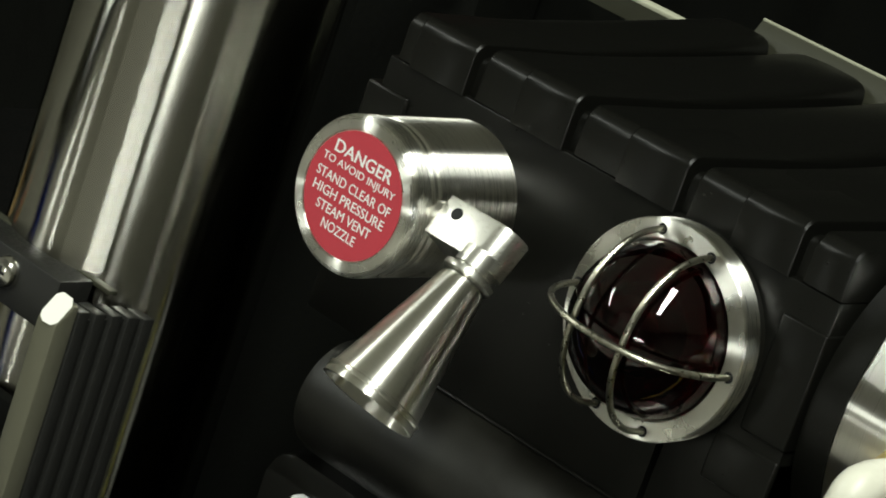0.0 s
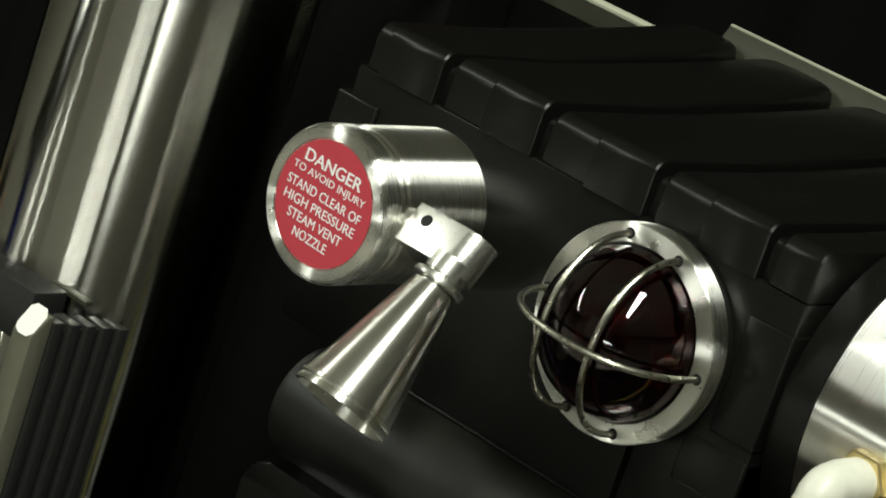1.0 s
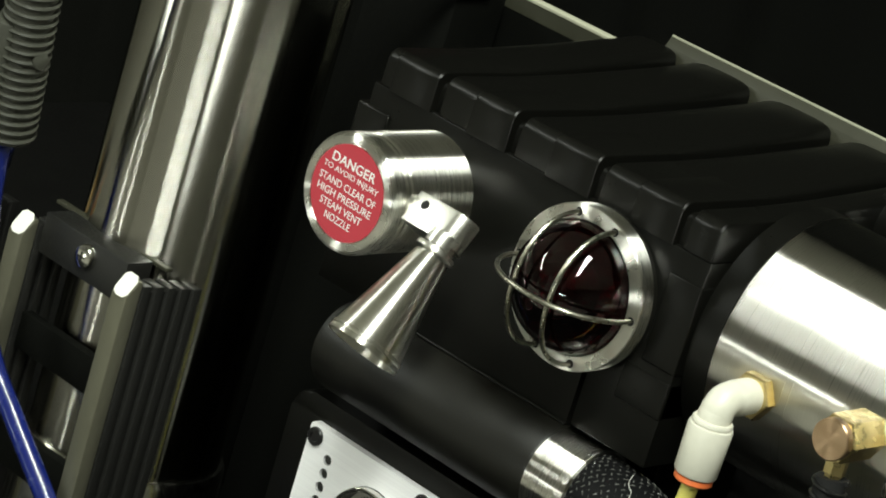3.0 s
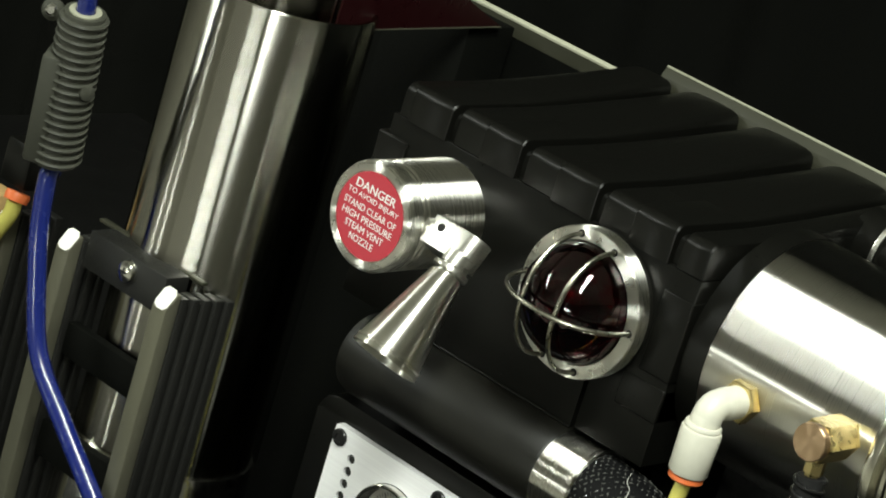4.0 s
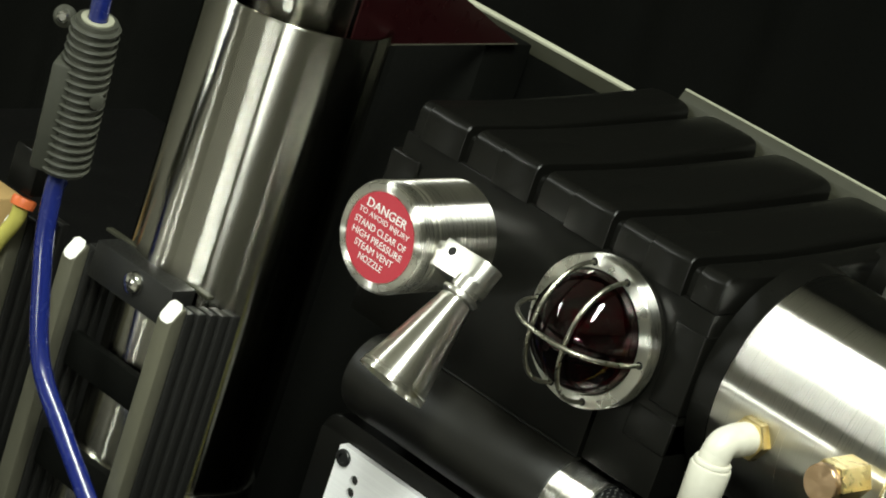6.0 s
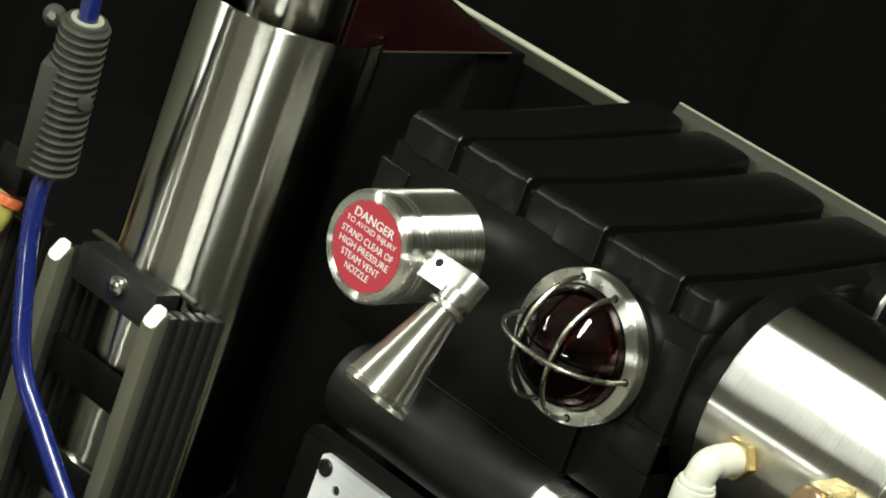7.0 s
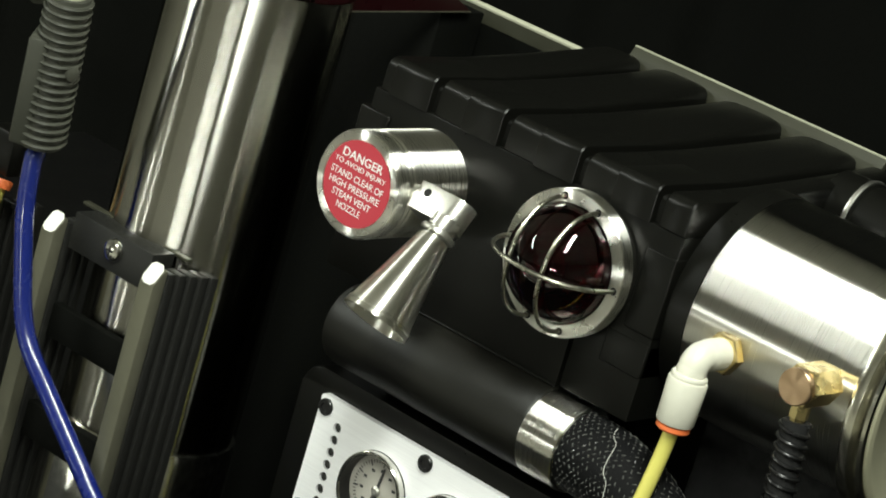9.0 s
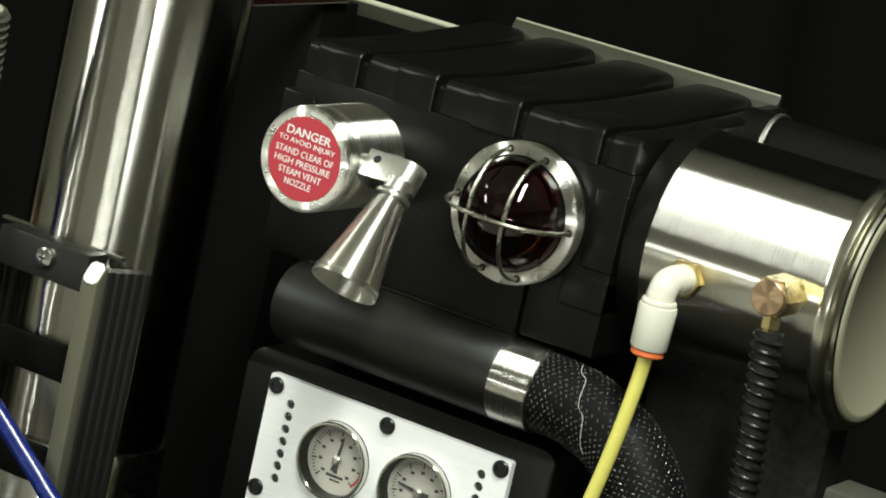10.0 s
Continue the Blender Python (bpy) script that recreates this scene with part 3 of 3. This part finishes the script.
def build_gauge_panel():
    g = thing("gauge_panel", "brushed aluminium panel with two pressure gauges and screws", "gauge panel")
    g.location = Vector((0.27, -0.3, -0.2)) * CM
    leds = [(-8.55, -10.47 - 0.54 * k) for k in range(7)] + [(0.76, -10.35 - 0.52 * k) for k in range(6)]
    gauges = ((-5.93, -12.05), (-1.93, -12.1))
    bm = holed_plate(rounded(-9.75, 2.0, -15.3, -9.42, 0.15), [(*q, 1.68) for q in gauges] + [(*q, 0.2) for q in leds], -0.3, 0.03)
    part("plate", bm, alu_sheet, g, angle=30)
    for (x, z), n in zip(gauges, (84, 172)):
        build_gauge(g, x, z, n)
    for x, z in leds:
        part("indicator", lathe((x, -0.3, z), (0, -1, 0), [(0.2, -0.3), (0.19, -0.1), (0.12, -0.04), (0, -0.03)], 16), lens_dark, g)
    for x, z in ((-9.38, -9.9), (-3.86, -9.83), (1.58, -9.83), (-9.35, -14.35), (-3.92, -14.8), (1.54, -14.8)):
        cap_screw(x, z, -0.3, g)
    return g


build_gauge_panel()


# ---------------- steel tank and its fittings ----------------
TANK = (4.65, 0.05)


def build_tank():
    t = thing("steel_tank", "brushed steel tank with flanged end and cream disc", "tank")
    o, ax, zz = (0, *TANK), (1, 0, 0), ((0, 0, 0), (0, 0, 1))
    part("collar", lathe(o, ax, [(0, 4.3), (4.4, 4.3), (4.6, 4.4), (4.6, 5.33), (0, 5.33)], 96), black_abs, t, "black plastic collar")
    part_at("shell", lathe(*zz, [(0, 5.33), (4.54, 5.33), (4.56, 5.36), (4.56, 13.1), (0, 13.1)], 160), steel_tank, t, o, ax)
    part("flange", lathe(o, ax, [(4.56, 13.0), (4.9, 13.0), (5.2, 13.1), (5.25, 13.32), (5.2, 13.52), (4.88, 13.6), (4.97, 13.7), (5.04, 13.84), (4.98, 13.96), (4.82, 13.98), (4.74, 13.9), (0, 13.88)], 128), flange_steel, t)
    part("end_disc", lathe(o, ax, [(0, 13.9), (4.68, 13.9), (4.72, 13.95), (4.66, 14.04), (4.5, 14.08), (4.36, 14.07), (4.28, 14.02), (0, 14.02)], 96), cream_disc, t, "cream end disc")
    part("rear_pipe", lathe((0, 10.5, 3.5), ax, [(0, 3.9), (1.6, 3.9), (1.6, 5.4), (1.5, 5.5), (1.5, 18), (0, 18)], 48), black_abs, t)
    part("rear_pipe_ring", lathe((0, 10.5, 3.5), ax, [(1.5, 5.15), (1.66, 5.15), (1.68, 5.25), (1.66, 5.35), (1.5, 5.35)], 48), steel_satin, t)
    # black block, added this wide to keep the space below the tank dark
    part("dark_foot", box(4.9, 13.0, 4.4, 6.4, -22, -4.1, 0.2), black_void, t)
    return t


build_tank()


def hexagon(o, axis, r, h0, h1, bm=None):
    return lathe(o, axis, [(0, h0), (r * 0.93, h0), (r, h0 + 0.06), (r, h1 - 0.06), (r * 0.93, h1), (0, h1)], 6, bm)


def build_elbow():
    e = thing("elbow_fitting", "ivory plastic push-in elbow screwed into the tank", "hose fitting")
    ex, ey, ez = 7.4, -1.92, -0.48
    part("nut", hexagon((ex, 0.12, ez), (0, -1, 0), 0.80, 0.0, 0.5), brass, e, "brass hex nut")
    path = [Vector((ex, -0.38 - 0.1 * k, ez)) for k in range(11)]
    path += [Vector((ex, -1.4 - 0.47 * math.sin(a), ez - 0.47 + 0.47 * math.cos(a))) for a in [math.pi / 2 * k / 12 for k in range(1, 13)]]
    path += [Vector((ex, ey, ez - 0.47 - 0.1 * k)) for k in range(1, 4)]
    part("elbow", sweep(path, lambda t: 0.60 if t < 0.35 else 0.56, 36), white_plastic, e)
    part("barrel", lathe((ex, ey, -1.3), (0.0, 0, -1), [(0, 0), (0.62, 0), (0.72, 0.05), (0.75, 0.13), (0.72, 1.7), (0.67, 1.78), (0, 1.78)], 40), white_plastic, e)
    part("barrel_collar", lathe((ex, ey, -1.14), (0, 0, -1), [(0.5, 0), (0.64, 0.0), (0.68, 0.06), (0.68, 0.16), (0.5, 0.17)], 36), white_plastic, e)
    part("release_ring", lathe((ex, ey, -3.09), (0, 0, -1), [(0.35, 0), (0.52, 0), (0.63, 0.05), (0.65, 0.2), (0.58, 0.27), (0.35, 0.27)], 36), orange_plastic, e, "orange release ring")
    y = smooth_path([(ex, ey, -3.1), (ex - 0.04, ey - 0.02, -4.0), (ex - 0.25, ey - 0.08, -6.0), (ex - 0.62, ey - 0.15, -8.5), (ex - 1.3, ey - 0.2, -12), (ex - 2.1, ey - 0.2, -16), (ex - 2.7, ey - 0.2, -22)], 10)
    tagged(make("air_tube", sweep(y, 0.29, 20), yellow_tube), "translucent yellow air tube running down from the elbow", "tube")


build_elbow()


def build_brass():
    b = thing("brass_fitting", "worn brass tee fitting screwed into the tank", "hose fitting")
    x, z = 11.6, 0.22
    part("hex_body", hexagon((x, 0.45, z), (0, -1, 0), 0.80, 0.0, 2.1), brass, b)
    part("cap", lathe((x, -1.6, z), (0, -1, 0), [(0, 0), (0.66, 0), (0.68, 0.05), (0.68, 0.3), (0.64, 0.34), (0, 0.34)], 40), copper_face, b, "turned copper-coloured cap")
    part("stem", lathe((x + 0.02, -1.05, z - 0.5), (0.04, -0.02, -1), [(0.36, 0), (0.36, 0.75), (0.28, 0.8), (0.28, 1.2), (0, 1.2)], 6), brass, b)
    path = smooth_path([(x + 0.04, -1.08, -1.15), (x + 0.25, -1.1, -3.0), (x + 0.5, -1.15, -5.5), (x + 0.7, -1.2, -8.5), (x + 0.6, -1.2, -13), (x + 0.4, -1.2, -21.9)], 12)
    h = thing("spring_hose", "black hose in a black wire coil below the brass fitting", "hose")
    part("hose", sweep(path, 0.50, 24), black_void, h)
    run, n = [0.0], 0
    for a, c in zip(path, path[1:]):
        run.append(run[-1] + (c - a).length)
    pts, s, i = [], 0.0, 0
    while s < run[-1]:
        while run[i + 1] < s:
            i += 1
        q = path[i].lerp(path[i + 1], (s - run[i]) / (run[i + 1] - run[i]))
        a = 2 * math.pi * s / 0.40
        pts.append(q + Vector((math.cos(a), math.sin(a), 0.0)) * 0.54)
        s += 0.40 / 18
    part("coil", sweep(pts, 0.085, 8), black_gloss, h, "glossy black wire coil")


build_brass()


# ---------------- steel column and finned rails ----------------
COL = (-19.7, 1.0)


def build_column():
    c = thing("steel_column", "tall brushed steel cylinder with open top on a flange", "cylinder")
    o = (*COL, 0)
    z = (0, 0, 1)
    part_at("shell", lathe((0, 0, 0), z, [(3.84, -15.6), (3.84, 4.58), (3.8, 4.66), (3.66, 4.66), (3.6, 4.58), (3.6, 0.0), (0, 0.0)], 160), steel_z, c, o, z)
    part_at("inner_tube", lathe((0, 0, 0), z, [(2.45, 0.0), (2.45, 9.0), (0, 9.0)], 64), steel_z, c, o, z)
    part_at("base", lathe((0, 0, 0), z, [(3.84, -15.6), (3.98, -15.62), (4.1, -15.9), (4.2, -22), (0, -22)], 96), steel_bright, c, o, z)
    return c


build_column()


def rail(h, x, y, zt, mat_front, fins):
    """A finned upright with a bare sloping top and front and grooved sides."""
    w = 0.43
    prof = [(-w, -22)] + [(-w, zt)]
    bm = box(x - w + 0.16, x + w - 0.16, y + 0.5, y + 0.74 + 0.66 * fins - 0.24, -22, zt + 0.1)
    r = part("rail", bm, black_anod, h)
    for k in range(fins):
        yy = y + 0.74 + 0.66 * k
        part("fin", box(x - w, x + w, yy, yy + 0.42, -22, zt + 0.42 - 0.07 * k, 0.05, 2), black_anod, r)
    nose = prism([(0, -22), (0, zt), (0.5, zt + 0.62), (0.7, zt + 0.62), (0.7, -22)], (x - w + 0.02, y, 0), (0, 1, 0), (0, 0, 1), (1, 0, 0), 2 * w - 0.04, 0.09)
    part("rail_front", nose, mat_front, r, "bare metal rail front")
    # thin sheet on the sloping top, much paler than the rail front
    part("rail_tip", prism([(-0.3, 0.04), (-0.1, -0.06), (0.24, -0.04), (0.38, 0.14), (0.38, 0.74), (0.2, 0.95), (-0.22, 0.95), (-0.38, 0.8), (-0.38, 0.2)], (x, y - 0.012, zt - 0.005), (1, 0, 0), (0, 0.59, 0.806), (0, -0.806, 0.59), 0.012), tip_white, r, "thin pale sheet on the rail tip")
    return r


def build_heat_sink():
    h = thing("finned_rail_frame", "black finned rails with bare metal fronts clamped to the cylinder", "heat sink")
    h.location = Vector((-0.25, 0.42, -0.15)) * CM
    rail(h, -16.15, -5.29, -7.35, mill_alu, 5)
    rail(h, -22.9, -4.62, -7.85, mill_alu, 3)
    rail(h, -28.6, -2.9, -9.3, mill_alu, 4)
    part("bracket", box(-21.9, -17.1, -4.25, -2.95, -8.25, -6.62, 0.06), black_anod, h)
    part("bracket_plate", box(-22.9, -16.4, -2.94, -2.6, -6.75, -6.6, 0.03), olive_plate, h)
    s = part("screw", lathe((-19.25, -4.25, -7.3), (0, -1, 0), [(0, 0), (0.52, 0.0), (0.52, 0.08), (0.42, 0.24), (0.22, 0.3), (0, 0.3)], 28), steel_bright, h, "bright domed cross-head screw")
    # black bars just proud of the head, coloured as the shaded slots
    part("cross_slot_bar", box(-19.45, -19.05, -4.565, -4.5, -7.34, -7.26), black_void, s)
    part("cross_slot_bar", box(-19.29, -19.21, -4.562, -4.5, -7.5, -7.1), black_void, s)
    for z0, z1 in ((-12.4, -10.9), (-17.0, -15.4)):
        part("cross_bar", box(-22.2, -17.1, -3.9, -3.4, z0, z1, 0.08), curtain_cloth, h)
    return h


build_heat_sink()


# ---------------- hose grip, blue and yellow tubes ----------------
GRIP_LOW, GRIP_TOP = Vector((-23.75, -5.3, -4.25)), Vector((-22.9, -6.5, 2.43))


def build_grip():
    g = thing("hose_grip", "ribbed grey plastic hose grip with a clamp screw", "hose grip")
    d = GRIP_TOP - GRIP_LOW
    L = d.length
    part_at("core", lathe((0, 0, 0), (0, 0, 1), [(0, 0), (0.98, 0), (0.99, 0.1), (0.90, 0.3), (0.88, L - 0.3), (0.84, L), (0, L)], 40), grey_plastic, g, GRIP_LOW, d)
    for k in range(18):
        r = 1.10 - 0.005 * k
        h = 0.2 + k * 0.375
        part_at("ridge", lathe((0, 0, 0), (0, 0, 1), [(r - 0.2, h - 0.11), (r - 0.05, h - 0.08), (r, h), (r - 0.05, h + 0.08), (r - 0.2, h + 0.11)], 36), grey_plastic, g, GRIP_LOW, d)
    part_at("flat_side", box(-1.16, -0.3, -0.9, 0.35, 0.0, 4.9, 0.12, 2), grey_plastic, g, GRIP_LOW, d)
    part_at("oval_boss", lathe((0, 0, 0), (0, 0, 1), [(0, 0), (0.34, 0), (0.34, 0.1), (0.26, 0.15), (0, 0.15)], 24), grey_plastic, g, GRIP_LOW + d * 0.52 + Vector((0.96, 0.0, 0.0)), (0.99, -0.05, 0.1))
    part_at("top_washer", lathe((0, 0, 0), (0, 0, 1), [(0.42, L - 0.05), (0.66, L - 0.05), (0.66, L + 0.06), (0.42, L + 0.06)], 32), pale_edge, g, GRIP_LOW, d)
    lug = GRIP_TOP + Vector((-1.55, -0.25, -0.5))
    part("clamp_lug", lathe(lug, (0.5, -0.8, 0.2), [(0, -0.3), (0.42, -0.3), (0.46, 0.1), (0.3, 0.3), (0, 0.3)], 24), grey_plastic, g)
    part("clamp_screw", lathe(lug + Vector((0.2, -0.25, 0.05)), (0.5, -0.8, 0.2), [(0.24, 0), (0.24, 0.12), (0.16, 0.2), (0, 0.2)], 16), steel_bright, g, "small bright clamp screw")
    return g


build_grip()
up = (GRIP_TOP - GRIP_LOW).normalized()
blue = smooth_path([GRIP_TOP + up * 7 + Vector((0.6, 0, 0)), GRIP_TOP + up * 2, GRIP_TOP, GRIP_LOW, (-23.66, -5.5, -5.0), (-23.45, -5.5, -6.95), (-22.94, -5.5, -8.73), (-22.0, -5.5, -11.3),
                    (-21.0, -5.5, -12.64), (-19.5, -5.5, -13.8), (-17.9, -5.5, -15.0), (-15.9, -5.5, -16.5), (-14.0, -5.4, -18.2), (-13.0, -5.2, -21.7)], 10)
tagged(make("air_tube", sweep(blue, 0.40, 24), blue_tube), "glossy blue air tube hanging from the grey grip", "tube")


def build_side_fitting():
    f = thing("push_fitting", "orange push-in collar with yellow tube beside the rails", "hose fitting")
    part("collar", lathe((-27.6, -3.1, -7.5), (0.1, -0.3, -1), [(0, 0), (0.5, 0), (0.55, 0.1), (0.52, 0.4), (0, 0.4)], 28), orange_plastic, f)
    part("body", box(-29.0, -27.3, -3.2, -1.3, -7.4, -5.4, 0.2), black_abs, f)
    y = smooth_path([(-27.6, -3.2, -7.8), (-27.8, -3.1, -8.6), (-28.6, -3.0, -10.0), (-29.6, -2.9, -12), (-31.5, -2.8, -15), (-33, -2.7, -21.8)], 8)
    tagged(make("air_tube", sweep(y, 0.35, 16), yellow_tube), "short yellow air tube curving away from an orange collar", "tube")
    b = thing("tan_case", "tan board case standing behind the tubes", "case")
    part("case_body", box(-44, -33.5, 1.0, 2.6, -22, -10.4, 0.1), tan_card, b)


build_side_fitting()


# ---------------- plates behind the housing ----------------
def build_back_plate():
    b = thing("back_plate", "olive grey metal strip along the rear of the housing", "plate")
    part("plate", box(-9.65, 3.6, 13.9, 14.4, -22, 4.6), black_abs, b)
    part("strip", prism([(0.02, 3.4), (0.08, 4.62), (0.2, 5.0), (0.42, 5.36), (0.56, 5.36), (0.56, 3.4)], (-9.65, 13.3, 0), (0, 1, 0), (0, 0, 1), (1, 0, 0), 13.3, 0.03), olive_plate, b)
    # whitish edge; its shine at a low angle is put into the colour
    part("white_edge", box(-9.65, 3.6, 13.72, 13.85, 5.34, 5.43, 0.03), pale_edge, b, "pale metal edge with its bright reflection put into the colour")
    part("low_strip", prism([(0.42, 4.08), (0.42, 4.2), (0.52, 4.3), (0.62, 4.3), (0.62, 4.08)], (-31, 13.3, 0), (0, 1, 0), (0, 0, 1), (1, 0, 0), 21.2, 0.02), pale_edge, b)
    # olive above, black below: the light's fade under the edge, put into colour
    part("low_plate", box(-31, -9.8, 13.74, 14.2, 3.45, 4.08), olive_plate, b)
    part("low_fade_panel", box(-31, -9.8, 13.76, 14.2, -22, 3.45), curtain_cloth, b)
    return b


build_back_plate()


def build_red_panel():
    r = thing("maroon_panel", "glossy maroon panel with a thin pale lower edge", "panel")
    part("sheet", prism([(1.5, 4.0), (11.7, 4.24), (8.96, 5.48), (3.6, 7.9), (1.5, 7.9)], (-17.2, 0, 0), (0, 1, 0), (0, 0, 1), (1, 0, 0), 0.1), maroon, r)
    part("edge_trim", prism([(1.5, 3.94), (11.7, 4.18), (11.7, 4.235), (1.5, 3.995)], (-17.22, 0, 0), (0, 1, 0), (0, 0, 1), (1, 0, 0), 0.14), mill_alu, r)
    # black block added in place of the shadow wedge across the low plate
    part("shadow_block", box(-22, -17.3, 10.0, 13.0, -22, 4.1, 0.1), curtain_cloth, r)
    return r


build_red_panel()


def build_clip_block():
    c = thing("cable_clip", "pale plastic clip block beside the tank", "clip")
    part("block", box(15.5, 18.6, -1.6, 0.6, -7.8, -5.9, 0.15), grey_plastic, c)
    # black face on the block, shade of the slot put into colour
    part("slot", box(16.0, 18.1, -1.63, -1.5, -7.5, -6.4, 0.05), black_void, c)
    part("post", box(15.7, 18.3, -1.4, 0.4, -22, -7.8, 0.1), black_abs, c)


build_clip_block()


def build_lamp_fittings():
    for a, b, _, _ in TUBES:
        a, b = Vector((*a, 0)) * 100, Vector((*b, 0)) * 100
        d = (b - a).normalized()
        s = Vector((-d.y, d.x, 0))
        out = [(-4, -16), ((b - a).length + 4, -16), ((b - a).length + 4, 16), (-4, 16)]
        t = thing("ceiling_light", "long fluorescent tube fitting under the ceiling", "ceiling light", "tube fittings on the ceiling")
        part("housing", prism(out, a + Vector((0, 0, 176.5)), d, s, (0, 0, 1), 8.5), white_plastic, t)


build_lamp_fittings()
